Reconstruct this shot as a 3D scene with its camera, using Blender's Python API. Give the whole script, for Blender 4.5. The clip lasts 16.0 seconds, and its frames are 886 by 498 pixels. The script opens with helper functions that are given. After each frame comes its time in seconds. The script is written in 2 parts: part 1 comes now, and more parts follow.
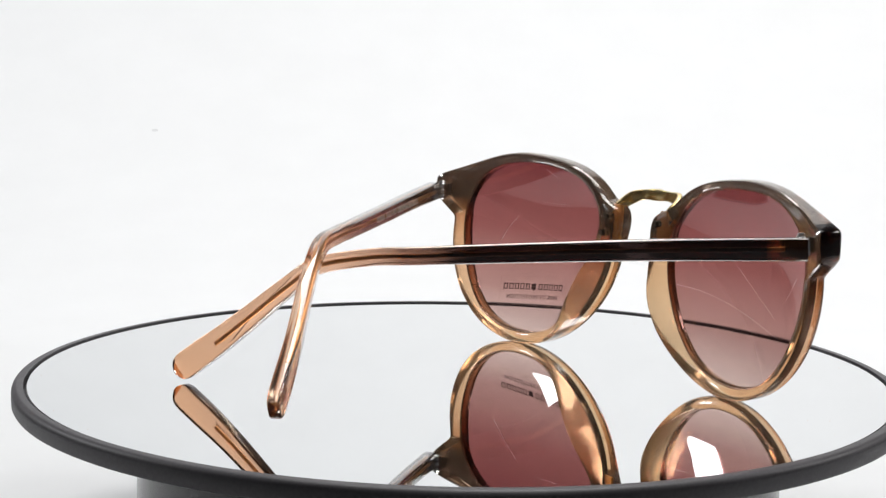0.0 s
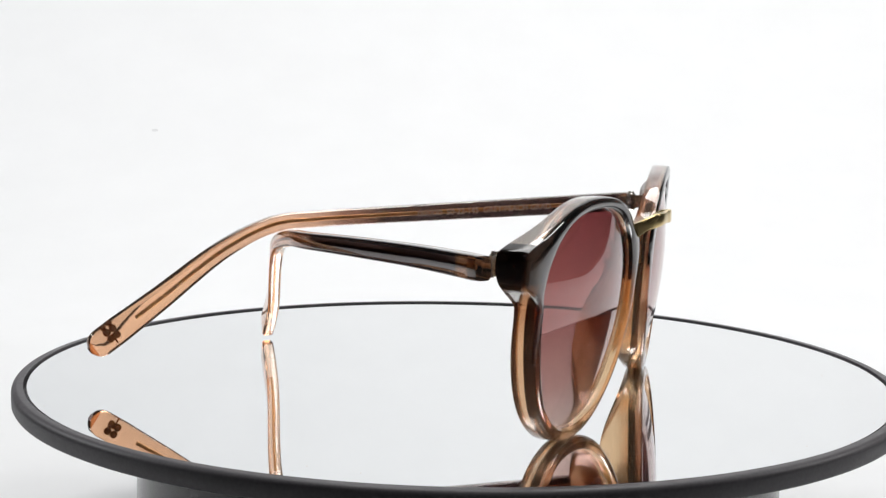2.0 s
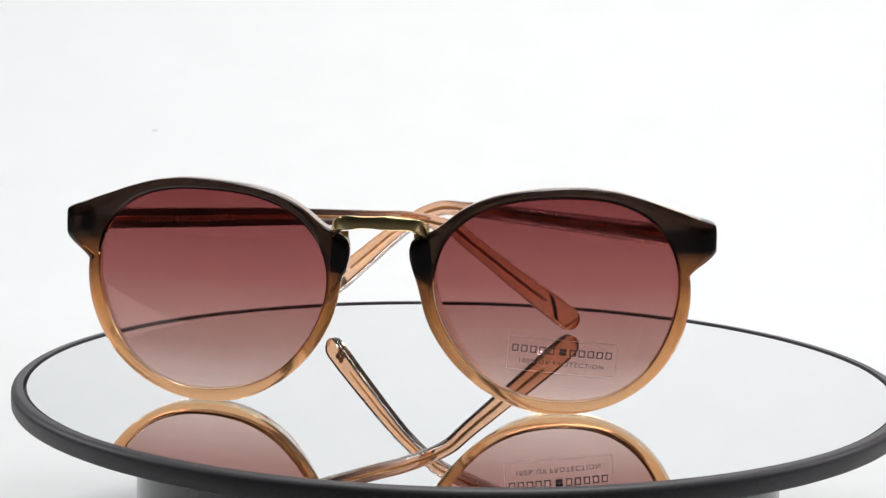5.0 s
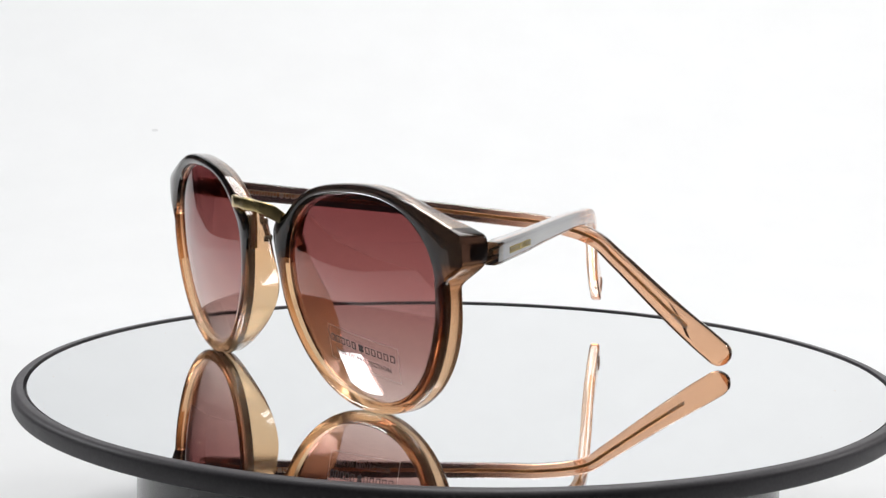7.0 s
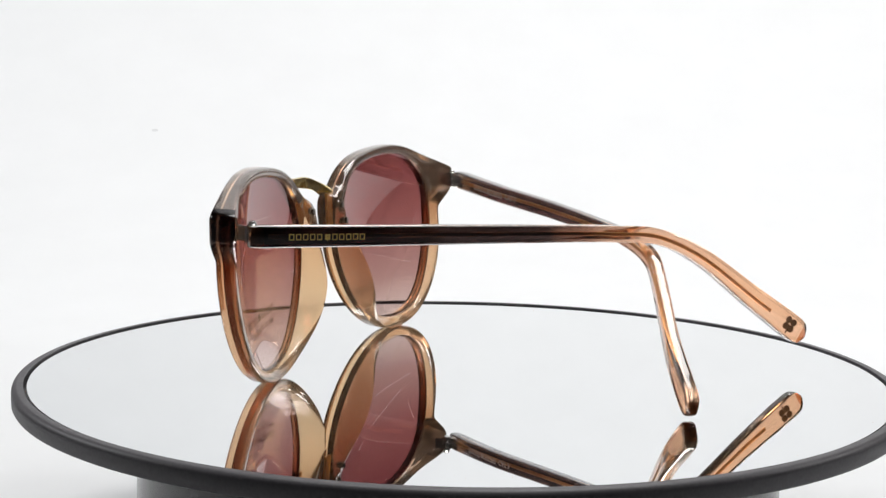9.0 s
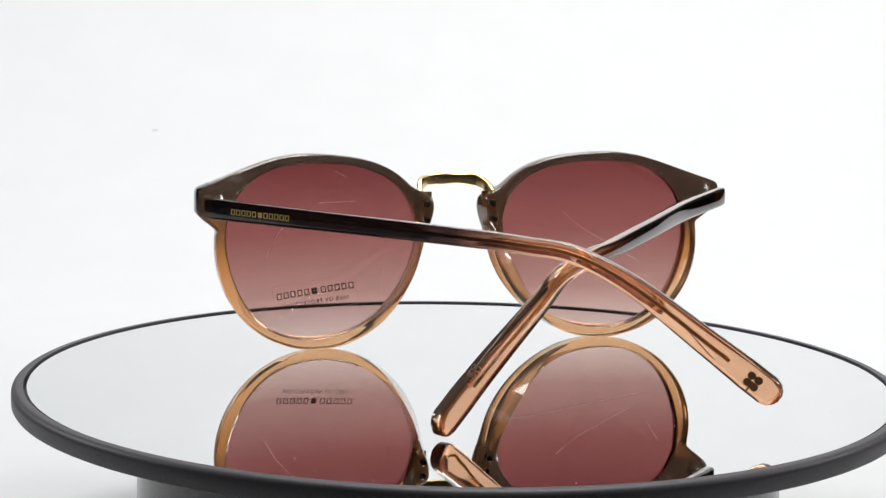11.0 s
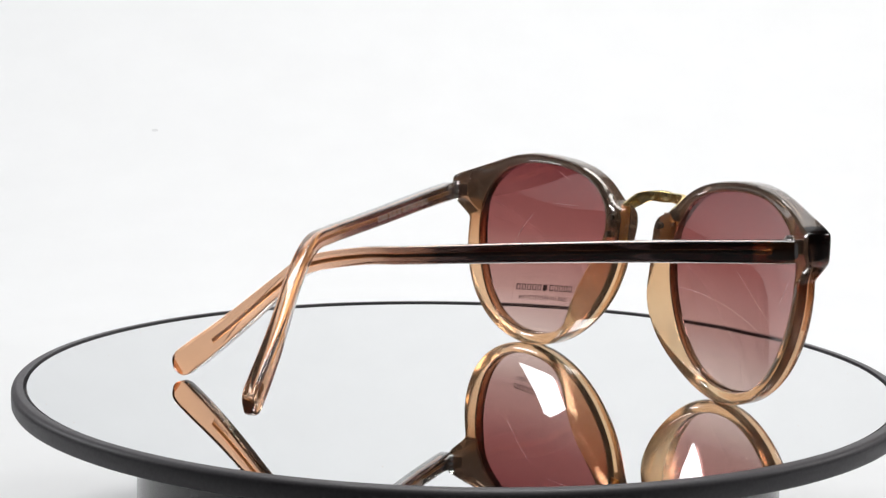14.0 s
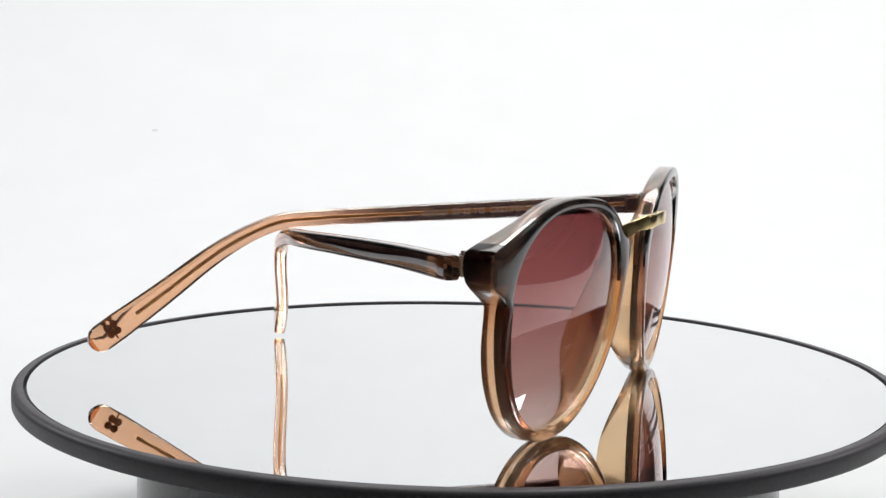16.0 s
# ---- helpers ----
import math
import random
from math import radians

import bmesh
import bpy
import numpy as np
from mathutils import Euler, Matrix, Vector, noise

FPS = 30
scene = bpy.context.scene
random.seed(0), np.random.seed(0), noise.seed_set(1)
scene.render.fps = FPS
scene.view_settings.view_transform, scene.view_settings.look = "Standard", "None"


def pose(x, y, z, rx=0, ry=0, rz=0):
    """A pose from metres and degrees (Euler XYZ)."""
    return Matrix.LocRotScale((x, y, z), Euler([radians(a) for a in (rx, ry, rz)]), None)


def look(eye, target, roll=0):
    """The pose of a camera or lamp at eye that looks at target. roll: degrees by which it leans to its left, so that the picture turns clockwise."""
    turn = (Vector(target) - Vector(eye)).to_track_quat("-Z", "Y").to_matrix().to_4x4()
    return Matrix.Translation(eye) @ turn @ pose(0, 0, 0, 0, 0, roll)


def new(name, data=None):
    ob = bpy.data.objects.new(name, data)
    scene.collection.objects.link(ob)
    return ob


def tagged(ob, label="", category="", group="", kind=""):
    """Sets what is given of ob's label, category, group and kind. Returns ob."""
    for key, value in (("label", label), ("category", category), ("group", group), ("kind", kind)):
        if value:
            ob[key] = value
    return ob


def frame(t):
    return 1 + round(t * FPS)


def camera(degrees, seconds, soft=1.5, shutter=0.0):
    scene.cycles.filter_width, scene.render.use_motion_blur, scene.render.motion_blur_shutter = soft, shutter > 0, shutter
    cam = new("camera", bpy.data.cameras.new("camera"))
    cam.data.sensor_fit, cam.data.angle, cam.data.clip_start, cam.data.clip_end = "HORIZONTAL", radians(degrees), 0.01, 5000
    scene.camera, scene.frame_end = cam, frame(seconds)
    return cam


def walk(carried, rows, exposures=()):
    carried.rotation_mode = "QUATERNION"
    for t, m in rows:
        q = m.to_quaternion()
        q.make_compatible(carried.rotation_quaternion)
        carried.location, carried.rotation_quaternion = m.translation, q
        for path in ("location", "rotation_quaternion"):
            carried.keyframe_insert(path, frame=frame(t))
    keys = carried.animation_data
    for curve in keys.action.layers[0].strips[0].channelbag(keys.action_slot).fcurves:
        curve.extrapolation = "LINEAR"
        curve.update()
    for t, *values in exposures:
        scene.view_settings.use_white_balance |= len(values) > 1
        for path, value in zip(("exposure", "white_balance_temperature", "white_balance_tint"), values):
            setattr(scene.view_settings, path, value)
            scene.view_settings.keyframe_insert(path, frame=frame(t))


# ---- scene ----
# Sunglasses turning on a mirrored display turntable in a white product studio.
MM = 0.001

# ---- camera: a still camera on a stand ----
cam = camera(28.88, 16.0, soft=1.35)
EYE = Vector((0.0, -0.3951, 0.0828))
AIM = EYE + Vector((-0.01111, 0.99091, -0.13408))
walk(cam, [(0.0, look(EYE, AIM, 1.057)), (16.0, look(EYE, AIM, 1.057))])

# ---- light: softboxes round a white sweep, a small lamp over the camera ----
world = bpy.data.worlds.new("studio_air")
scene.world = world
world.use_nodes = True
world.node_tree.nodes["Background"].inputs[0].default_value = (0.95, 0.97, 1.0, 1)
world.node_tree.nodes["Background"].inputs[1].default_value = 0.01
scene.view_settings.exposure = 0.0


def area_lamp(name, eye, target, size_x, size_y, power, tint=(1, 1, 1)):
    data = bpy.data.lights.new(name, "AREA")
    data.shape, data.size, data.size_y = "RECTANGLE", size_x, size_y
    data.energy, data.color = power, tint
    ob = new(name, data)
    ob.matrix_world = look(eye, target)
    return ob


area_lamp("overhead_softbox", (0.12, 0.40, 1.2), (0.08, 0.36, 0.0), 0.8, 0.6, 13.0, (1.0, 0.99, 0.98))
area_lamp("east_softbox", (1.05, 0.36, 0.66), (0.15, 0.55, 0.05), 0.30, 0.20, 3.6, (1.0, 0.99, 0.98))
area_lamp("west_softbox", (-1.06, 0.43, 0.61), (0.0, 0.45, 0.02), 0.24, 0.17, 3.6, (0.96, 0.98, 1.0))
lamp_data = bpy.data.lights.new("camera_lamp", "AREA")
lamp_data.shape, lamp_data.size, lamp_data.energy = "DISK", 0.022, 0.25
camera_lamp = new("camera_lamp", lamp_data)
camera_lamp.matrix_world = look((0.08, -0.72, 0.465), (0, 0, 0.02))


# ---- materials ----
class Nodes:
    """A short way to write a node material."""

    def __init__(self, name):
        self.mat = bpy.data.materials.new(name)
        self.mat.use_nodes = True
        self.tree = self.mat.node_tree
        self.bsdf = self.tree.nodes["Principled BSDF"]
        self.out = self.tree.nodes["Material Output"]

    def add(self, kind, **values):
        n = self.tree.nodes.new(kind)
        for key, value in values.items():
            setattr(n, key, value)
        return n

    def link(self, a, b):
        self.tree.links.new(a, b)

    def set(self, **values):
        for key, value in values.items():
            self.bsdf.inputs[key.replace("_", " ")].default_value = value

    def noise(self, scale, detail=4.0, coord="Object"):
        tc = self.add("ShaderNodeTexCoord")
        n = self.add("ShaderNodeTexNoise")
        n.inputs["Scale"].default_value, n.inputs["Detail"].default_value = scale, detail
        self.link(tc.outputs[coord], n.inputs["Vector"])
        return n.outputs["Fac"]

    def ramp(self, fac, stops):
        r = self.add("ShaderNodeValToRGB")
        while len(r.color_ramp.elements) < len(stops):
            r.color_ramp.elements.new(0.5)
        for e, (at, c) in zip(r.color_ramp.elements, stops):
            e.position, e.color = at, (*c, 1)
        self.link(fac, r.inputs["Fac"])
        return r.outputs["Color"]

    def bump(self, fac, strength, distance=0.0005):
        b = self.add("ShaderNodeBump")
        b.inputs["Strength"].default_value, b.inputs["Distance"].default_value = strength, distance
        self.link(fac, b.inputs["Height"])
        self.link(b.outputs["Normal"], self.bsdf.inputs["Normal"])

    def axis(self, which, low, high):
        """0 to 1 along one axis of the object's own space."""
        tc, sep = self.add("ShaderNodeTexCoord"), self.add("ShaderNodeSeparateXYZ")
        rng = self.add("ShaderNodeMapRange")
        rng.inputs["From Min"].default_value, rng.inputs["From Max"].default_value = low, high
        self.link(tc.outputs["Object"], sep.inputs[0])
        self.link(sep.outputs[which], rng.inputs["Value"])
        return rng.outputs["Result"]

    def rough(self, fac, low, high):
        rng = self.add("ShaderNodeMapRange")
        rng.inputs["To Min"].default_value, rng.inputs["To Max"].default_value = low, high
        self.link(fac, rng.inputs["Value"])
        self.link(rng.outputs["Result"], self.bsdf.inputs["Roughness"])


def acetate(name, which, low, high, stops, clear=0.9, blur=0.09, bridge_lap=0.0, coat=0.6, bend=1.47):
    """Clear tinted acetate, its colour fading along one axis."""
    m = Nodes(name)
    m.set(IOR=bend, Transmission_Weight=clear, Specular_IOR_Level=0.8)
    fac = m.axis(which, low, high)
    if bridge_lap:
        # the dark part of the tint runs lower beside the bridge
        tc, sep = m.add("ShaderNodeTexCoord"), m.add("ShaderNodeSeparateXYZ")
        off, size = m.add("ShaderNodeMath", operation="SUBTRACT"), m.add("ShaderNodeMath", operation="ABSOLUTE")
        lap, total = m.add("ShaderNodeMapRange"), m.add("ShaderNodeMath", operation="ADD")
        off.inputs[1].default_value = 0.0121
        for key, value in (("From Min", 0.006), ("From Max", 0.015), ("To Min", bridge_lap), ("To Max", 0.0)):
            lap.inputs[key].default_value = value
        m.link(tc.outputs["Object"], sep.inputs[0])
        m.link(sep.outputs["X"], off.inputs[0])
        m.link(off.outputs[0], size.inputs[0])
        m.link(size.outputs[0], lap.inputs["Value"])
        m.link(fac, total.inputs[0])
        m.link(lap.outputs[0], total.inputs[1])
        fac = total.outputs[0]
    m.link(m.ramp(fac, stops), m.bsdf.inputs["Base Color"])
    m.set(Coat_Weight=coat, Coat_Roughness=0.02, Coat_IOR=1.5)
    m.rough(m.noise(900), blur * 0.7, blur * 1.3)
    m.bump(m.noise(160, 2.0), 0.04, 0.0004)
    return m.mat


# the tint is a layer on the face and the outer flank; the body behind it is almost clear
rim_face = acetate("rim_face_acetate", "Z", 0.0, 0.048,
                   [(0.0, (0.84, 0.39, 0.175)), (0.24, (0.68, 0.235, 0.075)), (0.43, (0.38, 0.098, 0.018)), (0.59, (0.07, 0.015, 0.003)), (0.73, (0.0009, 0.0004, 0.0002)), (1.0, (0.0018, 0.0008, 0.0006))], 0.95, 0.2, 0.13, 0.5, 1.32)
rim_flank = acetate("rim_flank_acetate", "Z", 0.0, 0.048,
                    [(0.0, (0.94, 0.62, 0.40)), (0.48, (0.86, 0.45, 0.24)), (0.62, (0.45, 0.17, 0.07)), (0.75, (0.008, 0.003, 0.002)), (1.0, (0.0036, 0.0014, 0.0007))], 0.84, 0.16, coat=0.1, bend=1.32)
rim_body = acetate("rim_body_acetate", "Z", 0.0, 0.048, [(0.0, (1.0, 0.73, 0.46)), (0.35, (0.99, 0.69, 0.41)), (0.6, (0.97, 0.60, 0.32)), (1.0, (0.88, 0.62, 0.46))], 0.88, 0.17, coat=0.9, bend=1.32)
temple_face = acetate("temple_face_acetate", "Y", -0.060, 0.030,
                      [(0.0, (0.90, 0.41, 0.20)), (0.20, (0.82, 0.42, 0.25)), (0.32, (0.10, 0.034, 0.020)), (0.40, (0.003, 0.0013, 0.0012)), (0.93, (0.0015, 0.0007, 0.0008)), (0.942, (0.09, 0.03, 0.01))], 0.96, 0.035, coat=0.5)
temple_body = acetate("temple_body_acetate", "Y", -0.060, 0.030, [(0.0, (0.98, 0.72, 0.54)), (0.3, (0.82, 0.58, 0.45)), (0.5, (0.60, 0.42, 0.36)), (1.0, (0.55, 0.40, 0.36))], 0.97, 0.04, coat=0.8)
# deep orange painted on the tips for the glow of light along the arm
tip_glow = acetate("temple_tip_glow_acetate", "Y", -0.080, -0.050, [(0.0, (0.52, 0.12, 0.03)), (1.0, (0.56, 0.14, 0.035))], 0.96, 0.05, coat=0.6)


def lens_tint():
    m = Nodes("lens_tint")
    m.set(IOR=1.5, Transmission_Weight=1.0, Roughness=0.0)
    fac = m.axis("Z", 0.002, 0.046)
    tint = m.ramp(fac, [(0.0, (0.75, 0.56, 0.50)), (0.25, (0.46, 0.255, 0.225)), (0.6, (0.30, 0.10, 0.092)), (1.0, (0.185, 0.042, 0.043))])
    m.link(tint, m.bsdf.inputs["Base Color"])
    return m.mat


def metal(name, colour, low, high, grain=700):
    m = Nodes(name)
    m.set(Base_Color=(*colour, 1), Metallic=1.0)
    m.rough(m.noise(grain), low, high)
    m.bump(m.noise(grain * 2), 0.05, 0.0002)
    return m.mat


def plain(name, colour, low, high, grain=400, spread=0.12, relief=0.08):
    m = Nodes(name)
    dark = tuple(c * (1 - spread) for c in colour)
    m.link(m.ramp(m.noise(grain), [(0.3, dark), (0.7, colour)]), m.bsdf.inputs["Base Color"])
    m.rough(m.noise(grain * 0.37), low, high)
    m.bump(m.noise(grain * 3), relief, 0.0003)
    return m.mat


lens_material = lens_tint()
gold = metal("gold_plate", (0.74, 0.57, 0.27), 0.1, 0.34, 520)
steel = metal("hinge_steel", (0.80, 0.78, 0.75), 0.12, 0.3)
dark_plate = metal("dark_bronze_plate", (0.10, 0.075, 0.055), 0.2, 0.35)
leg_metal = metal("brown_brass", (0.42, 0.20, 0.06), 0.3, 0.5)
core_wire_metal = metal("core_wire_brass", (0.92, 0.62, 0.34), 0.3, 0.5)
gold_print = metal("gold_foil_print", (0.88, 0.70, 0.28), 0.5, 0.7)
pale_print = plain("pale_print", (0.72, 0.60, 0.50), 0.4, 0.6)
clover_print = plain("brown_foil_print", (0.36, 0.16, 0.06), 0.3, 0.5)
dark_print = plain("dark_grey_print", (0.15, 0.12, 0.12), 0.4, 0.6)
rim_plastic = plain("satin_black_plastic", (0.085, 0.080, 0.088), 0.44, 0.56, 1500, 0.2, 0.1)
base_plastic = plain("glossy_dark_plastic", (0.03, 0.032, 0.035), 0.12, 0.25, 900, 0.2, 0.03)
sweep_paper = plain("white_sweep_paper", (0.84, 0.85, 0.86), 0.7, 0.85, 30, 0.02, 0.02)
room_paint = plain("grey_room_paint", (0.14, 0.14, 0.145), 0.7, 0.9, 12, 0.1, 0.03)
scuff_and_glint = acetate("scuffed_edge_and_glint", "Z", 0.0, 0.05, [(0.0, (0.95, 0.9, 0.87)), (1.0, (0.9, 0.82, 0.8))], 0.75, 0.6, coat=0.0)
smudge_grey = plain("smudge_grey", (0.74, 0.75, 0.76), 0.7, 0.9, 60)


def mirror_glass():
    m = Nodes("mirror_glass")
    m.set(Metallic=1.0)
    m.link(m.ramp(m.noise(9, 3.0), [(0.3, (0.795, 0.812, 0.824)), (0.7, (0.805, 0.821, 0.831))]), m.bsdf.inputs["Base Color"])
    m.rough(m.noise(40), 0.0, 0.006)
    return m.mat


mirror_material = mirror_glass()


# ---- mesh helpers ----
def part(name, bm, material, parent=None, label="", smooth=True, more=()):
    """Links a bmesh, in metres, as one mesh object under a thing or part."""
    bmesh.ops.recalc_face_normals(bm, faces=bm.faces)
    for f in bm.faces:
        f.smooth = smooth
    for e in bm.edges:
        if len(e.link_faces) == 2 and e.calc_face_angle(0.0) > radians(38):
            e.smooth = False
    me = bpy.data.meshes.new(name)
    bm.to_mesh(me)
    bm.free()
    me.materials.append(material)
    for extra in more:
        me.materials.append(extra)
    ob = new(name, me)
    ob.parent = parent
    if label:
        tagged(ob, label)
    return ob


def skin(bm, rings, closed=True, cap=True, tinted=None):
    """Faces between rings of points; closed: the last ring meets the first. tinted(i, j): face j of ring i takes the material of that number."""
    vs = [[bm.verts.new(p) for p in ring] for ring in rings]
    n = len(vs[0])
    for i in range(len(vs) if closed else len(vs) - 1):
        a, b = vs[i], vs[(i + 1) % len(vs)]
        for j in range(n):
            bm.faces.new((a[j], a[(j + 1) % n], b[(j + 1) % n], b[j])).material_index = int(tinted(i, j)) if tinted else 0
    if cap and not closed:
        bm.faces.new(vs[0][::-1])
        bm.faces.new(vs[-1]).material_index = int(tinted(len(vs) - 2, 0)) if tinted else 0
    return vs


def lathe(profile, steps=192):
    """A closed profile of (radius, z) turned about the z axis."""
    bm = bmesh.new()
    rings = []
    for i in range(steps):
        a = 2 * math.pi * i / steps
        rings.append([(r * math.cos(a), r * math.sin(a), z) for r, z in profile])
    skin(bm, rings)
    return bm


def rounded_section(h, w, corner=0.42, steps=5):
    """Points of a rounded rectangle, w across and h high."""
    r = corner * min(h, w)
    pts = []
    for cx, cz, a0 in ((1, 1, 0), (-1, 1, 90), (-1, -1, 180), (1, -1, 270)):
        for k in range(steps):
            a = radians(a0 + 90 * k / (steps - 1))
            pts.append((cx * (w / 2 - r) + r * math.cos(a), cz * (h / 2 - r) + r * math.sin(a)))
    return pts


def sweep(points, sizes, corner=0.42, tinted=None):
    """A rounded bar along points; sizes gives (height, width) at each."""
    bm, rings = bmesh.new(), []
    for i, p in enumerate(points):
        a, b = points[max(i - 1, 0)], points[min(i + 1, len(points) - 1)]
        tangent = (b - a).normalized()
        side = tangent.cross(Vector((0, 0, 1))).normalized()
        up = side.cross(tangent)
        h, w = sizes[i]
        rings.append([p + side * x + up * z for x, z in rounded_section(h, w, corner)])
    skin(bm, rings, closed=False, tinted=tinted)
    return bm


def curve_through(knots, steps):
    """A smooth path through the knots (Catmull-Rom)."""
    k = [Vector(p) for p in knots]
    k = [2 * k[0] - k[1]] + k + [2 * k[-1] - k[-2]]
    out = []
    for i in range(1, len(k) - 2):
        for s in range(steps):
            t = s / steps
            out.append(0.5 * (2 * k[i] + (k[i + 1] - k[i - 1]) * t + (2 * k[i - 1] - 5 * k[i] + 4 * k[i + 1] - k[i + 2]) * t * t
                              + (3 * k[i] - k[i - 1] - 3 * k[i + 1] + k[i + 2]) * t ** 3))
    return out + [k[-2]]


def box(bm, centre, size, axes=None):
    m = axes or Matrix.Identity(3)
    vs = []
    for sx in (-1, 1):
        for sy in (-1, 1):
            for sz in (-1, 1):
                vs.append(bm.verts.new(Vector(centre) + m @ Vector((sx * size[0] / 2, sy * size[1] / 2, sz * size[2] / 2))))
    for q in ((0, 1, 3, 2), (4, 6, 7, 5), (0, 4, 5, 1), (2, 3, 7, 6), (0, 2, 6, 4), (1, 5, 7, 3)):
        bm.faces.new([vs[i] for i in q])


def rod(bm, a, b, radius, steps=16):
    a, b = Vector(a), Vector(b)
    t = (b - a).normalized()
    s = t.orthogonal().normalized()
    u = t.cross(s)
    ring = [s * math.cos(2 * math.pi * k / steps) + u * math.sin(2 * math.pi * k / steps) for k in range(steps)]
    skin(bm, [[a + d * radius * 0.8 for d in ring], [a + t * radius * 0.2 + d * radius for d in ring],
              [b - t * radius * 0.2 + d * radius for d in ring], [b + d * radius * 0.8 for d in ring]], closed=False)


# ---- the studio ----
FLOOR_Z = -0.046


def studio():
    """A white paper sweep: floor, curve and back wall in one sheet, white wings, a dim room behind."""
    prof = [(-0.13 + 0.08 * k, FLOOR_Z) for k in range(5)]
    prof += [(0.3 + 0.6 * math.sin(radians(a)), FLOOR_Z + 0.6 * (1 - math.cos(radians(a)))) for a in range(0, 91, 3)]
    prof += [(0.90, 0.7 + 0.2 * k) for k in range(7)]
    bm = bmesh.new()
    back = [(y - 0.004, z - 0.004) for y, z in prof[::-1]]
    rings = [[(x, y, z) for y, z in prof + back] for x in (-0.46, -0.2, 0, 0.2, 0.48)]
    skin(bm, rings, closed=False)
    sweep_sheet = part("backdrop", bm, sweep_paper, None)
    tagged(sweep_sheet, "seamless white paper sweep, brightly lit and plain", "backdrop", kind="structure")
    for name, x in (("wall_west", -1.64), ("wall_east", 1.64)):
        bm = bmesh.new()
        box(bm, (x, -0.55, 0.9), (0.06, 3.9, 2.2))
        tagged(part(name, bm, room_paint, None, smooth=False), "dim grey side wall of the studio", "wall", kind="structure")
    bm = bmesh.new()
    box(bm, (0, -2.5, 0.9), (3.2, 0.06, 2.2))
    tagged(part("wall_south", bm, room_paint, None, smooth=False), "dim grey wall behind the camera", "wall", kind="structure")
    bm = bmesh.new()
    box(bm, (0, -0.55, 2.03), (3.4, 4.0, 0.06))
    tagged(part("ceiling", bm, room_paint, None, smooth=False), "dim grey studio ceiling", "ceiling", kind="structure")
    bm = bmesh.new()
    box(bm, (0, -0.55, FLOOR_Z - 0.04), (3.2, 3.9, 0.06))
    tagged(part("floor", bm, room_paint, None, smooth=False), "dim grey floor under the paper sweep", "floor", kind="structure")
    bm = bmesh.new()
    box(bm, (0, 1.44, 0.9), (3.4, 0.06, 2.2))
    tagged(part("wall_north", bm, room_paint, None, smooth=False), "dim grey wall behind the paper sweep", "wall", kind="structure")


studio()


# ---- the turntable ----
RIM_R, MIRROR_R, RIM_TOP, RIM_LOW = 0.1019, 0.0993, 0.0004, -0.0040


def turntable():
    base = new("turntable_stand")
    tagged(base, "low dark glossy round stand under the mirrored platter", "stand")
    r, lo, hi = 0.0745, FLOOR_Z + 0.0005, RIM_LOW - 0.0012
    part("housing", lathe([(0.01, lo), (r - 0.001, lo), (r, lo + 0.001), (r, hi - 0.001), (r - 0.001, hi), (0.01, hi)]), base_plastic, base)
    part("spindle", lathe([(0.002, hi - 0.001), (0.0098, hi - 0.001), (0.0098, RIM_LOW + 0.0005), (0.002, RIM_LOW + 0.0005)], 48), steel, base)
    top = new("turntable_platter")
    tagged(top, "round mirror platter with a satin black plastic rim", "turntable")
    shoulder = [(RIM_R - 0.0014 * (1 - math.sin(radians(a))), RIM_TOP - 0.0014 * (1 - math.cos(radians(a)))) for a in range(90, -1, -15)]
    part("rim", lathe([(0.004, RIM_LOW), (RIM_R - 0.0006, RIM_LOW), (RIM_R - 0.0002, RIM_LOW + 0.0002), (RIM_R, RIM_LOW + 0.0006)] + shoulder
                      + [(MIRROR_R, RIM_TOP), (MIRROR_R, -0.0016), (0.004, -0.0016)]),
         rim_plastic, top, "satin black plastic rim")
    m = MIRROR_R - 0.0006
    part("mirror", lathe([(0.0, -0.0014), (m, -0.0014), (m, -0.0002), (m - 0.0002, 0.0), (0.0, 0.0)]), mirror_material, top, "clear round mirror glass", smooth=False)
    return top


platter = turntable()

# ---- the sunglasses: x to the wearer's right, y forward, z up, from the platter's centre ----
MID = 12.1          # the bridge lies this far from the platter's axis, in mm
CENTRE = (36.5, 24.2)  # the middle of a lens, from the bridge
BULGE = 1.8         # how far a lens domes forward, in mm
glasses = new("sunglasses")
tagged(glasses, "brown-to-peach acetate sunglasses, gold bridge, rose lenses, crossed temples, on mirror", "sunglasses")


def front_y(dx, z, side=0):
    """The curved front of the frame, in mm, turned a little to the wearer's left."""
    return 43.1 + 0.030 * side * dx + 0.09 * z - 1.81e-3 * dx * dx - 2.0e-3 * (z - 24) ** 2


def opening(a):
    """The lens opening's radius by angle, in mm."""
    return (23.44 + 0.31 * math.cos(a) + 1.1 * math.sin(a) + 1.6 * math.cos(2 * a) - 0.23 * math.sin(2 * a) - 0.36 * math.cos(3 * a)
            + 0.93 * math.sin(3 * a) - 0.39 * math.cos(4 * a) - 0.05 * math.sin(4 * a) - 0.06 * math.cos(5 * a) + 0.14 * math.sin(5 * a))


def hump(deg, at, low, high):
    d = (deg - at + 180) % 360 - 180
    return math.exp(-0.5 * (d / (low if d < 0 else high)) ** 2)


def ease(x, low, high):
    t = min(1.0, max(0.0, (x - low) / (high - low)))
    return t * t * (3 - 2 * t)


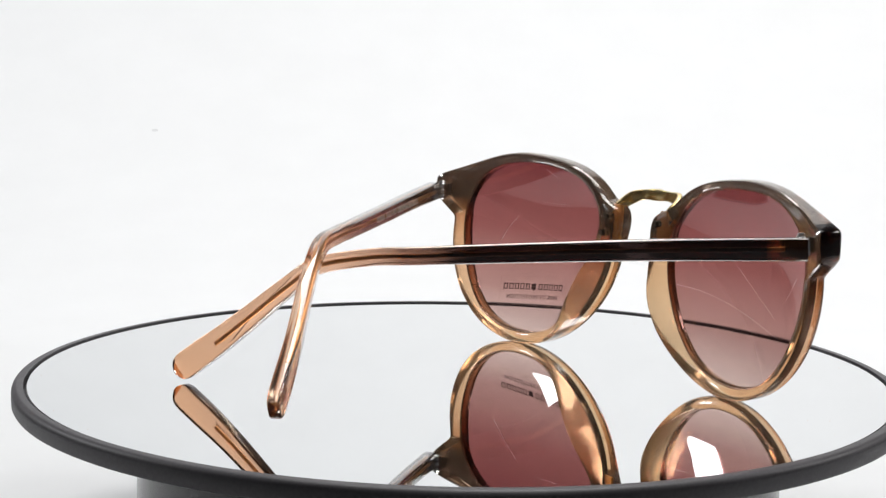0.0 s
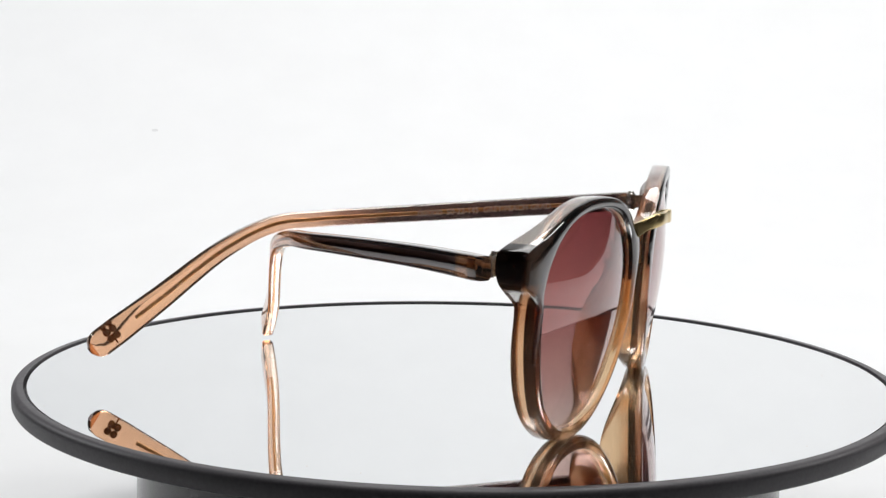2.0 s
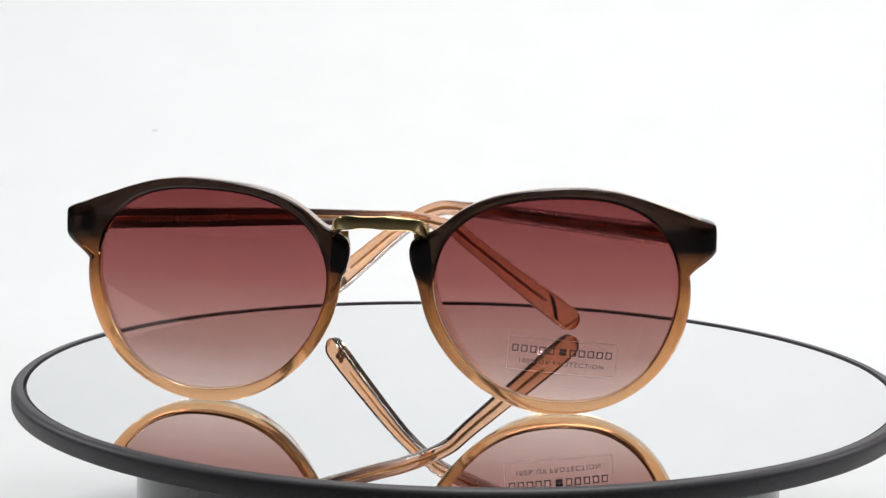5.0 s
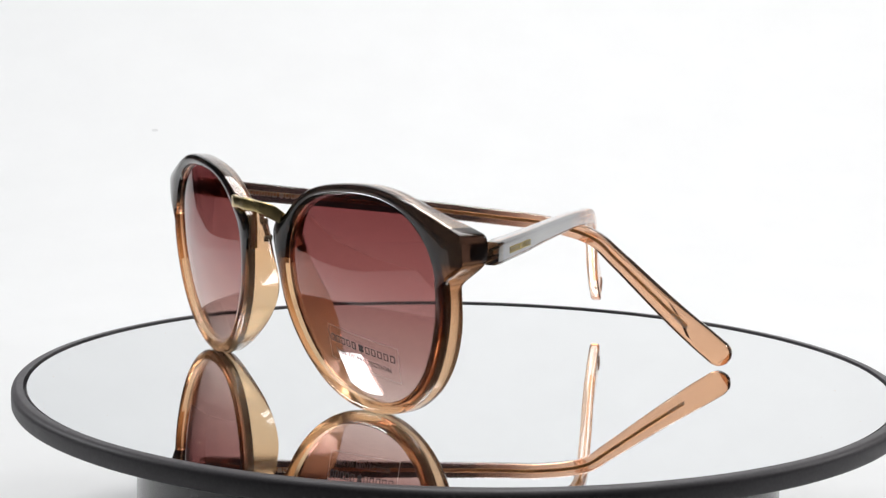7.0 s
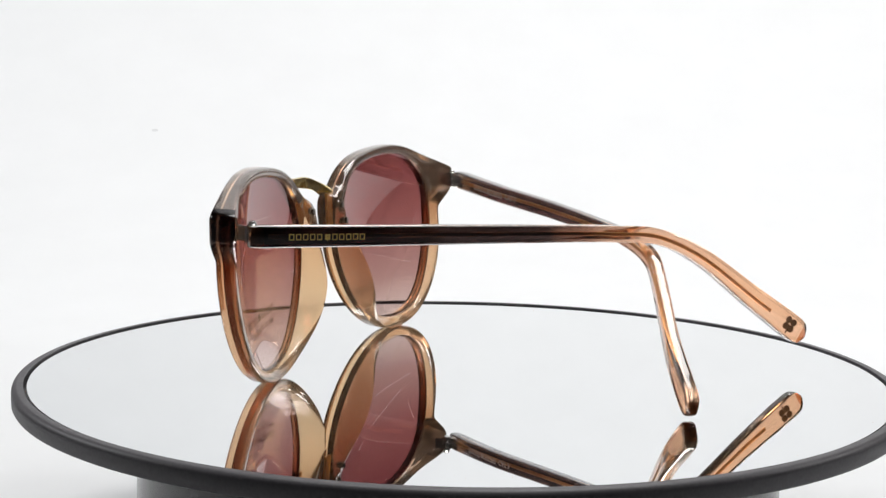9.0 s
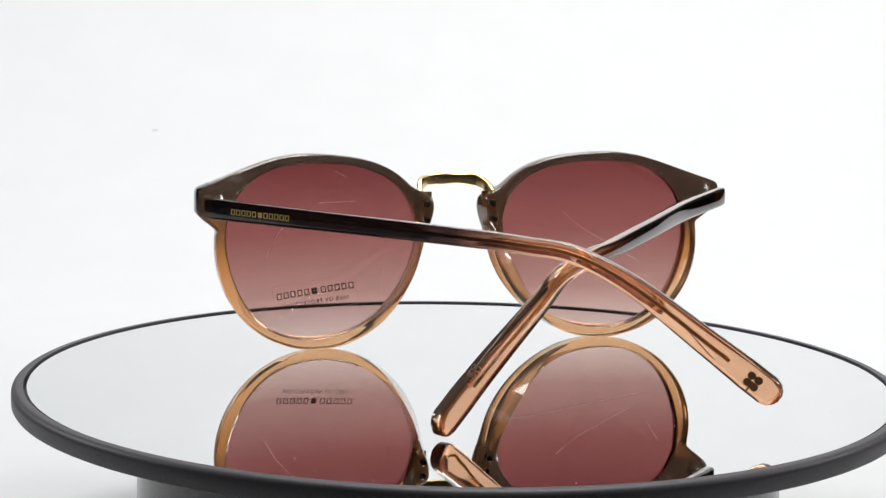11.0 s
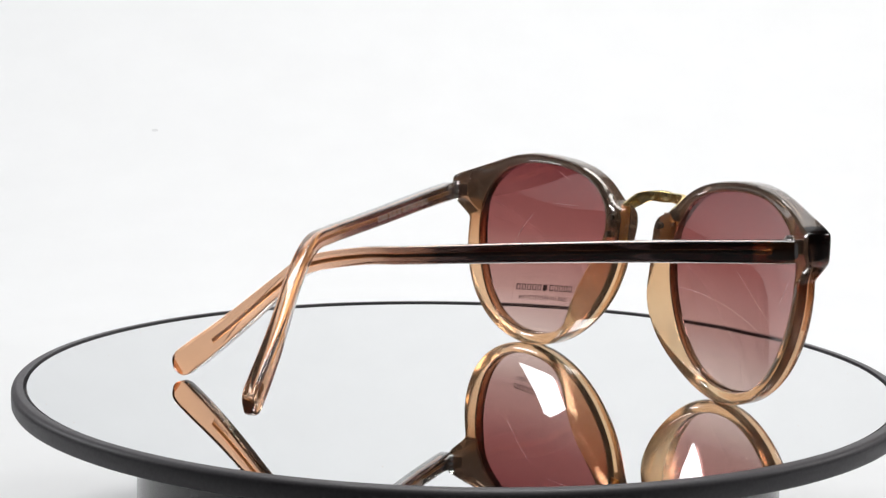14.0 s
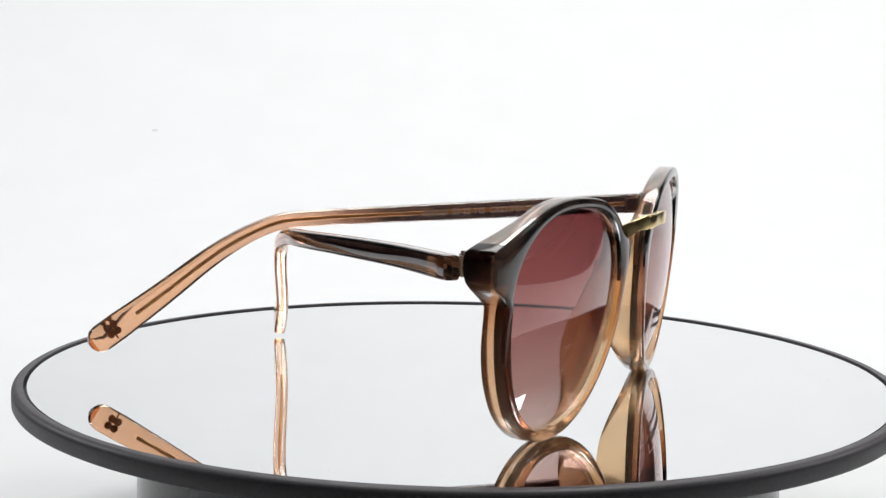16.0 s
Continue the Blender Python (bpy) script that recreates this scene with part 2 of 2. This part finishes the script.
def outline(deg):
    """The rim's outer radius by angle: a soft oval, a corner beside the bridge, and a square end piece under a straight brow."""
    a = radians(deg)
    oval = (26.06 + 0.15 * math.cos(a) + 1.06 * math.sin(a) + 1.87 * math.cos(2 * a) - 0.32 * math.sin(2 * a) - 0.37 * math.cos(3 * a)
            + 0.86 * math.sin(3 * a) - 0.18 * math.cos(4 * a) - 0.22 * math.sin(4 * a) + 3.6 * hump(deg, 158, 5, 8) + 0.4 * hump(deg, 270, 40, 40))
    if not 8 < deg < 72:
        return oval
    end, brow = 32.6 / math.cos(a), 28.11 / (math.sin(a) + 0.348 * math.cos(a))
    corner = 0.5 * (end + brow - math.hypot(end - brow, 0.9))
    return oval + (corner - oval) * ease(deg, 12.0, 19.2) * (1 - ease(deg, 50, 70))


def rim(side):
    bm, rings, n = bmesh.new(), [], 400
    for i in range(n):
        deg = 360 * i / n
        a = radians(deg)
        ca, sa, r = math.cos(a), math.sin(a), opening(a)
        ix, iz = CENTRE[0] + r * ca, CENTRE[1] + r * sa
        out = outline(deg)
        ox, oz = CENTRE[0] + out * ca, max(CENTRE[1] + out * sa, 0.02)
        pad = hump(deg, 194, 22, 27)
        lug = hump(deg, 24, 6, 10)
        body = 4.3 + 6.2 * pad + 0.6 * hump(deg, -10, 40, 30)
        section = []
        # across the rim and back: the share of its width, the way in from the front, whether that is counted from the back
        for s, off, rear in ((0.0, -1.1, 0), (0.06, -0.35, 0), (0.25, 0.05, 0), (0.6, 0.12, 0), (0.88, -0.1, 0), (0.97, -0.5, 0), (1.0, -1.3, 0),
                             (1.0, 1.3, 1), (0.97, 0.5, 1), (0.86, 0.1, 1), (0.5, 0.0, 1), (0.2, 0.15, 1), (0.05, 0.5, 1), (0.0, 1.1, 1)):
            depth = body + 2.3 * lug * min(1.0, max(0.0, (s - 0.35) / 0.5))
            if rear:
                off -= depth
            x, z = ix + (ox - ix) * s, iz + (oz - iz) * s
            back = max(0.0, -off / depth)
            x += 3.6 * pad * back * s
            section.append(((MID + side * x) * MM, (front_y(x, z, side) + off) * MM, z * MM))
        rings.append(section)

    def layer(i, j):
        deg = 360 * i / n
        if 0 < j < 4 or (j in (0, 4) and (deg < 170 or deg > 350)):
            return 1
        return 2 if 4 <= j <= 7 and (deg + 75) % 360 < 106 else 0

    skin(bm, rings, tinted=layer)
    return part("rim", bm, rim_body, glasses, "clear acetate rim, its face fading from dark brown to peach", more=[rim_face, rim_flank])


def lens(side):
    bm, n, bands = bmesh.new(), 128, 14
    sheets = []
    for off in (-1.5, -3.1):
        rows = []
        for b in range(1, bands + 1):
            row = []
            for i in range(n):
                a = 2 * math.pi * i / n
                r = (opening(a) + 0.7) * b / bands
                x, z = CENTRE[0] + r * math.cos(a), CENTRE[1] + r * math.sin(a)
                bulge = BULGE * (1 - (r / opening(a)) ** 2)
                row.append(bm.verts.new(((MID + side * x) * MM, (front_y(x, z, side) + off + bulge) * MM, z * MM)))
            rows.append(row)
        mid = bm.verts.new(((MID + side * CENTRE[0]) * MM, (front_y(*CENTRE, side) + off + BULGE) * MM, CENTRE[1] * MM))
        for i in range(n):
            bm.faces.new((mid, rows[0][i], rows[0][(i + 1) % n]))
            for b in range(bands - 1):
                bm.faces.new((rows[b][i], rows[b + 1][i], rows[b + 1][(i + 1) % n], rows[b][(i + 1) % n]))
        sheets.append(rows[-1])
    for i in range(n):
        bm.faces.new((sheets[0][i], sheets[1][i], sheets[1][(i + 1) % n], sheets[0][(i + 1) % n]))
    return part("lens", bm, lens_material, glasses, "rose-brown gradient lens, paler towards the bottom")


def lettering(text, size, material, parent, matrix, depth=0.00003, spacing=1.0):
    data = bpy.data.curves.new("lettering", "FONT")
    data.body, data.size, data.extrude, data.align_x, data.align_y = text, size, depth, "LEFT", "CENTER"
    data.resolution_u, data.space_character = 3, spacing
    data.materials.append(material)
    ob = new("lettering", data)
    ob.parent, ob.matrix_basis = parent, matrix
    return ob


def bars(widths, height, gap, material, parent, matrix, name="logo_print", stroke=0.0):
    """Plain hollow bars that stand for a brand name, laid along local x."""
    bm, x = bmesh.new(), 0.0
    s, thick = stroke or height * 0.15, 0.00006
    for w in widths:
        for u in (x + s / 2, x + w - s / 2):
            box(bm, (u, 0, 0), (s, height, thick))
        for v in (-height / 2 + s / 2, height / 2 - s / 2):
            box(bm, (x + w / 2, v, 0), (w - 2 * s, s, thick))
        x += w + gap
    ob = part(name, bm, material, parent, smooth=False)
    ob.matrix_basis = matrix
    return ob


def clover(size, material, parent, matrix):
    bm = bmesh.new()
    for k in range(4):
        a = radians(45 + 90 * k)
        c = Vector((math.cos(a), math.sin(a), 0)) * size * 0.29
        rod(bm, c - Vector((0, 0, 0.00004)), c + Vector((0, 0, 0.00004)), size * 0.215, 14)
    box(bm, (0, -size * 0.3, 0), (size * 0.09, size * 0.6, 0.00005))
    ob = part("clover_print", bm, material, parent, smooth=False)
    ob.matrix_basis = matrix
    return ob


def bridge():
    """A flat gold bar arched forward between the rims, a leg at each end."""
    knots = [(9.6, 43.9, 37.5), (9.2, 45.8, 38.9), (8.2, 47.7, 40.1), (6.4, 49.2, 40.7), (3.2, 49.8, 40.9), (0, 50.0, 40.95)]
    path = curve_through([((MID + x) * MM, y * MM, z * MM) for x, y, z in knots]
                         + [((MID - x) * MM, y * MM, z * MM) for x, y, z in knots[-2::-1]], 8)
    n = len(path)
    sizes = [((2.6 + 0.25 * abs(2 * i / (n - 1) - 1) + 0.22 * math.sin(0.31 * i)) * MM, (1.35 + 0.16 * math.sin(0.43 * i + 1)) * MM) for i in range(n)]
    ob = part("bridge", sweep(path, sizes, 0.26), gold, glasses, "polished gold metal bridge")
    for side in (-1, 1):
        # a flat leg of the bridge runs down inside the acetate, held by two screws
        bm = bmesh.new()
        for z in (37.2, 35.0, 32.8, 30.6):
            x = 8.5 + 0.06 * (37 - z)
            box(bm, ((MID + side * x) * MM, (front_y(x, z, side) - 2.6) * MM, z * MM), (3.3 * MM, 0.5 * MM, 2.19 * MM))
        part("bridge_leg", bm, leg_metal, ob, "flat brown metal leg inside the rim", smooth=False)
        for z in (35.5, 31.6):
            x = 8.9 + 0.05 * (35.5 - z)
            y = front_y(x, z, side) - 4.3 - 6.2 * hump(math.degrees(math.atan2(z - CENTRE[1], x - CENTRE[0])), 194, 22, 27) + 0.3
            bm = bmesh.new()
            rod(bm, ((MID + side * x) * MM, (y + 1.4) * MM, z * MM), ((MID + side * x) * MM, (y - 0.75) * MM, z * MM), 0.8 * MM, 20)
            part("bridge_screw", bm, dark_plate, ob, "small dark screw head")


def temple(side, knots, label):
    """One temple arm along its knots, from hinge to ear tip, in mm."""
    path = curve_through([tuple(v * MM for v in k) for k in knots], 12)
    n = len(path)
    along = [0.0]
    for a, b in zip(path, path[1:]):
        along.append(along[-1] + (b - a).length)
    total = along[-1]
    sizes = []
    for d in along:
        s = d / total
        h = 4.9 - 1.1 * min(s / 0.55, 1) + 2.5 * max(0.0, (s - 0.68) / 0.27) ** 1.2 if s < 0.95 else 6.2
        w = 3.5 - 0.6 * s
        end = (total - d) / (3.0 * MM)
        if end < 1:
            k = math.sqrt(max(0.06, 1 - (1 - end) ** 2))
            h, w = h * k, w * (0.5 + 0.5 * k)
        if d < 0.6 * MM:
            h, w = h * 0.94, w * 0.9
        sizes.append((h * MM, w * MM))
    # close spaced rings at the rounded tip
    tip, before = path[-1], path[-2]
    extra, extra_sizes = [], []
    for k in (0.35, 0.6, 0.8, 0.92):
        extra.append(before.lerp(tip, k))
        d = (tip - before).length * (1 - k)
        q = min(1.0, d / (3.0 * MM))
        kk = math.sqrt(max(0.06, 1 - (1 - q) ** 2))
        extra_sizes.append((6.0 * MM * kk, 2.9 * MM * (0.5 + 0.5 * kk)))
    path, sizes = path[:-1] + extra + [tip], sizes[:-1] + extra_sizes + [sizes[-1]]
    # the last rings and the end cap take the painted tip glow
    ob = part("temple", sweep(path, sizes, 0.27, lambda i, j: 2 if i > len(path) - 6 else j in ((16, 17, 18, 19, 0, 1, 2) if side < 0 else range(6, 13))), temple_body, glasses, label, more=[temple_face, tip_glow])
    inner = [p for p, d in zip(path[: n - 1], along) if 4 * MM < d < total - 12 * MM]
    part("core_wire", sweep(inner, [(0.9 * MM, 0.6 * MM)] * len(inner), 0.45), core_wire_metal, ob, "brass core wire inside the arm")
    return ob, path, along


def on_arm(path, along, at, side_sign, off, turn_back=False):
    """A frame on the arm's flank, at mm from the hinge: x along the arm, y up, z out of the flank."""
    i = min(range(len(along)), key=lambda k: abs(along[k] - at * MM))
    i = min(i, len(path) - 2)
    t = (path[i + 1] - path[i]).normalized()
    if turn_back:
        t = -t
    flank = t.cross(Vector((0, 0, 1))).normalized()
    up = flank.cross(t)
    m = Matrix((t, up, flank)).transposed().to_4x4()
    m.translation = path[i] + flank * off * MM
    return m


def hinge(side, block, arm_start, root, along):
    """Steel barrel hinge between an end piece and its arm."""
    bm = bmesh.new()
    a, b = Vector(block) * MM, Vector(arm_start) * MM
    for z in (-1.5, 0.0, 1.5):
        mid = (a + b) / 2 + Vector((0, 0, z * MM))
        rod(bm, mid - Vector((0, 0, 0.65 * MM)), mid + Vector((0, 0, 0.65 * MM)), 1.15 * MM, 18)
    ob = part("hinge", bm, steel, glasses, "small steel barrel hinge")
    # one leaf is sunk in the end piece, the longer one in the arm's inner flank
    t = along.normalized()
    inner = Vector((0, 0, 1)).cross(t) * -side
    for d, centre, length in ((a - b, a * 0.7 + b * 0.3, 4.6), (t, Vector(root) * MM + (t * 2.7 + inner * 2.0) * MM, 6.2)):
        bm = bmesh.new()
        d = d.normalized()
        s = d.cross(Vector((0, 0, 1))).normalized()
        m = Matrix((d, s, d.cross(s))).transposed()
        box(bm, centre, (length * MM, 1.0 * MM, 3.2 * MM), m)
        bmesh.ops.bevel(bm, geom=bm.edges[:], offset=0.2 * MM, segments=2, affect="EDGES")
        part("hinge_leaf", bm, steel, ob, smooth=False)
    bm = bmesh.new()
    mid = (a + b) / 2
    rod(bm, mid + Vector((0, 0, 2.0 * MM)), mid + Vector((0, 0, 2.7 * MM)), 0.8 * MM, 16)
    part("hinge_screw", bm, steel, ob)


for side in (1, -1):
    rim(side)
    lens(side)
bridge()

LEFT_KNOTS = [(-54.6, 27.0, 36.8), (-38.2, 9.0, 36.3), (-21.6, -8.3, 35.8), (-3.8, -27.4, 35.2), (3.3, -35.5, 34.8), (10.9, -43.5, 33.8), (20.7, -51.7, 28.3), (33.0, -61.5, 17.9), (44.8, -71.9, 7.5)]
RIGHT_KNOTS = [(80.1, 30.7, 37.5), (60.8, 11.4, 36.1), (43.5, -8.6, 34.6), (26.2, -27.2, 32.8), (17.7, -35.0, 31.9), (8.3, -42.6, 29.2), (1.9, -46.5, 24.0), (-12.0, -53.4, 12.2), (-24.1, -60.9, 1.9)]
left_arm, left_path, left_along = temple(-1, LEFT_KNOTS, "acetate temple arm, plum-black fading to clear peach")
right_arm, right_path, right_along = temple(1, RIGHT_KNOTS, "acetate temple arm, plum-black fading to clear peach")
hinge(-1, (-52.4, 30.6, 37.2), (-51.0, 24.8, 36.9), LEFT_KNOTS[0], Vector(LEFT_KNOTS[1]) - Vector(LEFT_KNOTS[0]))
hinge(1, (76.6, 34.4, 37.8), (76.9, 29.4, 37.6), RIGHT_KNOTS[0], Vector(RIGHT_KNOTS[1]) - Vector(RIGHT_KNOTS[0]))

# printing on the arms: bars for brand and model names, plain words as they read
def logo(parent, frame_at, material, word, height, gap, first=5, second=5):
    span = first * (word + gap)
    bars([word] * first, height, gap, material, parent, frame_at)
    clover(height * 1.15, material, parent, frame_at @ Matrix.Translation((span + height * 0.6, 0, 0)))
    bars([word] * second, height, gap, material, parent, frame_at @ Matrix.Translation((span + height * 1.4, 0, 0)))


logo(left_arm, on_arm(left_path, left_along, 8.1, 1, 1.80), gold_print, 0.00112, 0.0013, 0.00040)
flank = on_arm(left_path, left_along, 59.5, -1, 1.72, True)
bars([0.0010] * 5, 0.0012, 0.0003, pale_print, left_arm, flank)
lettering("50-22-145  GREY/PEACH GRAD.", 0.0021, pale_print, left_arm, flank @ Matrix.Translation((0.0075, 0, 0)))
clover(0.0041, clover_print, left_arm, on_arm(left_path, left_along, left_along[-1] / MM - 6.5, 1, 1.50))
logo(right_arm, on_arm(right_path, right_along, 13.2, 1, 1.80), pale_print, 0.00112, 0.0013, 0.00048)
lettering("CHINA", 0.0017, pale_print, right_arm, on_arm(right_path, right_along, right_along[-1] / MM - 17, 1, 1.49))
lettering("CAT 3", 0.0021, pale_print, right_arm, on_arm(right_path, right_along, 32.7, 1, 1.76))


def on_lens(ob, cx, cz):
    """Lays a flat mesh on the front of the left lens, about a point given from the bridge, in mm."""
    for v in ob.data.vertices:
        u, w = v.co.x / MM, v.co.y / MM
        x, z = cx + 0.9957 * u + 0.0924 * w, cz + 0.9957 * w - 0.0924 * u   # stuck on at a slant
        q = math.hypot(x - CENTRE[0], z - CENTRE[1]) / opening(math.atan2(z - CENTRE[1], x - CENTRE[0]))
        v.co = ((MID - x) * MM, (front_y(x, z, -1) - 1.47 + BULGE * (1 - q * q)) * MM + v.co.z, z * MM)
    ob.data.update()


def sticker():
    """A clear label on the lens: a thin outline, bars for a brand name and a printed line."""
    cx, cz = 37.9, 12.9
    bm = bmesh.new()
    w, h, t = 22.5 * MM, 7.4 * MM, 0.05 * MM
    for k in range(16):
        for v in (-h / 2, h / 2):
            box(bm, ((k - 7.5) * w / 16, v, 0), (w / 16 - 0.002 * MM, t, t / 2))
    for k in range(6):
        for u in (-w / 2, w / 2):
            box(bm, (u, (k - 2.5) * (h - 2 * t) / 6, 0), (t, (h - 2 * t) / 6 - 0.002 * MM, t / 2))
    ob = part("lens_sticker", bm, scuff_and_glint, glasses, "clear rectangular lens sticker with grey print", smooth=False)
    flat = [bars([1.3 * MM] * 5, 1.55 * MM, 0.56 * MM, dark_print, ob, Matrix.Translation((-10.4 * MM, 1.1 * MM, 0))),
            bars([1.3 * MM] * 5, 1.55 * MM, 0.56 * MM, dark_print, ob, Matrix.Translation((1.5 * MM, 1.1 * MM, 0))),
            clover(1.9 * MM, dark_print, ob, Matrix.Translation((0.1 * MM, 1.1 * MM, 0)))]
    words = lettering("100% UV PROTECTION", 1.5 * MM, dark_print, ob, Matrix.Translation((-9.0 * MM, -1.6 * MM, 0)), spacing=1.2)
    mesh = bpy.data.meshes.new_from_object(words)
    line = new("printed_line", mesh)
    line.parent, line.matrix_basis = ob, words.matrix_basis.copy()
    bpy.data.objects.remove(words)
    for p in flat + [line]:
        p.data.transform(p.matrix_basis)
        p.matrix_basis = Matrix.Identity(4)
    for p in flat + [line, ob]:
        on_lens(p, cx, cz)


sticker()


def dust():
    """Pale specks that lie on the mirror near its edge."""
    bm = bmesh.new()
    for _ in range(45):
        a, r = random.uniform(0, 2 * math.pi), MIRROR_R * (1 - 0.16 * random.random() ** 2.5) - 0.001
        size = random.uniform(0.00005, 0.00012)
        c = Vector((r * math.cos(a), r * math.sin(a), size * 0.45))
        v = [bm.verts.new(c + Vector((random.uniform(0.6, 1.4) * size * math.cos(k), random.uniform(0.6, 1.4) * size * math.sin(k), 0))) for k in (0, 1.2, 2.5, 3.8, 5.1)]
        low, high = bm.verts.new(c - Vector((0, 0, size * 0.45))), bm.verts.new(c + Vector((0, 0, size * 0.5)))
        for k in range(5):
            bm.faces.new((v[k], v[(k + 1) % 5], high))
            bm.faces.new((v[(k + 1) % 5], v[k], low))
    ob = part("dust", bm, pale_print, platter, "pale dust specks on the mirror")
    tagged(ob, kind="stuff")


dust()


def smudge():
    """A small grey mark on the white sweep."""
    bm = bmesh.new()
    vs = [bm.verts.new((0.0018 * (1 + 0.3 * math.sin(3 * k)) * math.cos(k * 0.524), 0.0016 * math.sin(k * 0.524), 0)) for k in range(12)]
    top = bm.verts.new((0, 0, 0.0001))
    for k in range(12):
        bm.faces.new((vs[k], vs[(k + 1) % 12], top))
    bm.faces.new(vs[::-1])
    ob = part("smudge", bm, smudge_grey, bpy.data.objects["backdrop"], "small grey smudge on the paper")
    ob.matrix_basis = pose(-0.1733, 0.5662 - 0.00015, 0.0163 + 0.0003, 26.3, 0, 0)


smudge()


def scratch_and_glint(points, side):
    """A hairline on the back of a lens, for scratches and one painted reflection: points from the bridge and the
    platter, in mm.
    """
    path = []
    for x, z in points:
        q = math.hypot(x - CENTRE[0], z - CENTRE[1]) / opening(math.atan2(z - CENTRE[1], x - CENTRE[0]))
        path.append(((MID + side * x) * MM, (front_y(x, z, side) - 3.13 + BULGE * (1 - q * q)) * MM, z * MM))
    path = curve_through(path, 8)
    part("scratch_and_glint", sweep(path, [(0.022 * MM, 0.02 * MM)] * len(path), 0.3), scuff_and_glint, glasses, "fine pale hairline, for scratches and a painted reflection")


# this long arc draws in the platter edge's reflection; the rest are scratches
scratch_and_glint([(52.3, 15.6), (41.3, 18.1), (32.0, 20.1), (22.8, 21.5), (14.5, 22.0)], 1)
scratch_and_glint([(29.3, 32.7), (35.2, 28.0), (49.5, 19.7)], 1)
scratch_and_glint([(53.5, 24.2), (56.8, 29.3)], 1)
scratch_and_glint([(34.1, 44.6), (30.0, 42.6)], -1)
scratch_and_glint([(44.0, 32.7), (47.8, 28.4), (50.9, 23.2)], -1)
scratch_and_glint([(37.0, 36.1), (27.0, 36.3)], -1)


# ---- what moves: the platter and the sunglasses turn together ----
def motions():
    speed, start = -25.988, -56.4
    times = [0.5 * k for k in range(33)]
    walk(platter, [(t, pose(0, 0, 0, 0, 0, speed * t)) for t in times])
    walk(glasses, [(t, pose(0, 0, 0, 0, 0, start + speed * t)) for t in times])


motions()
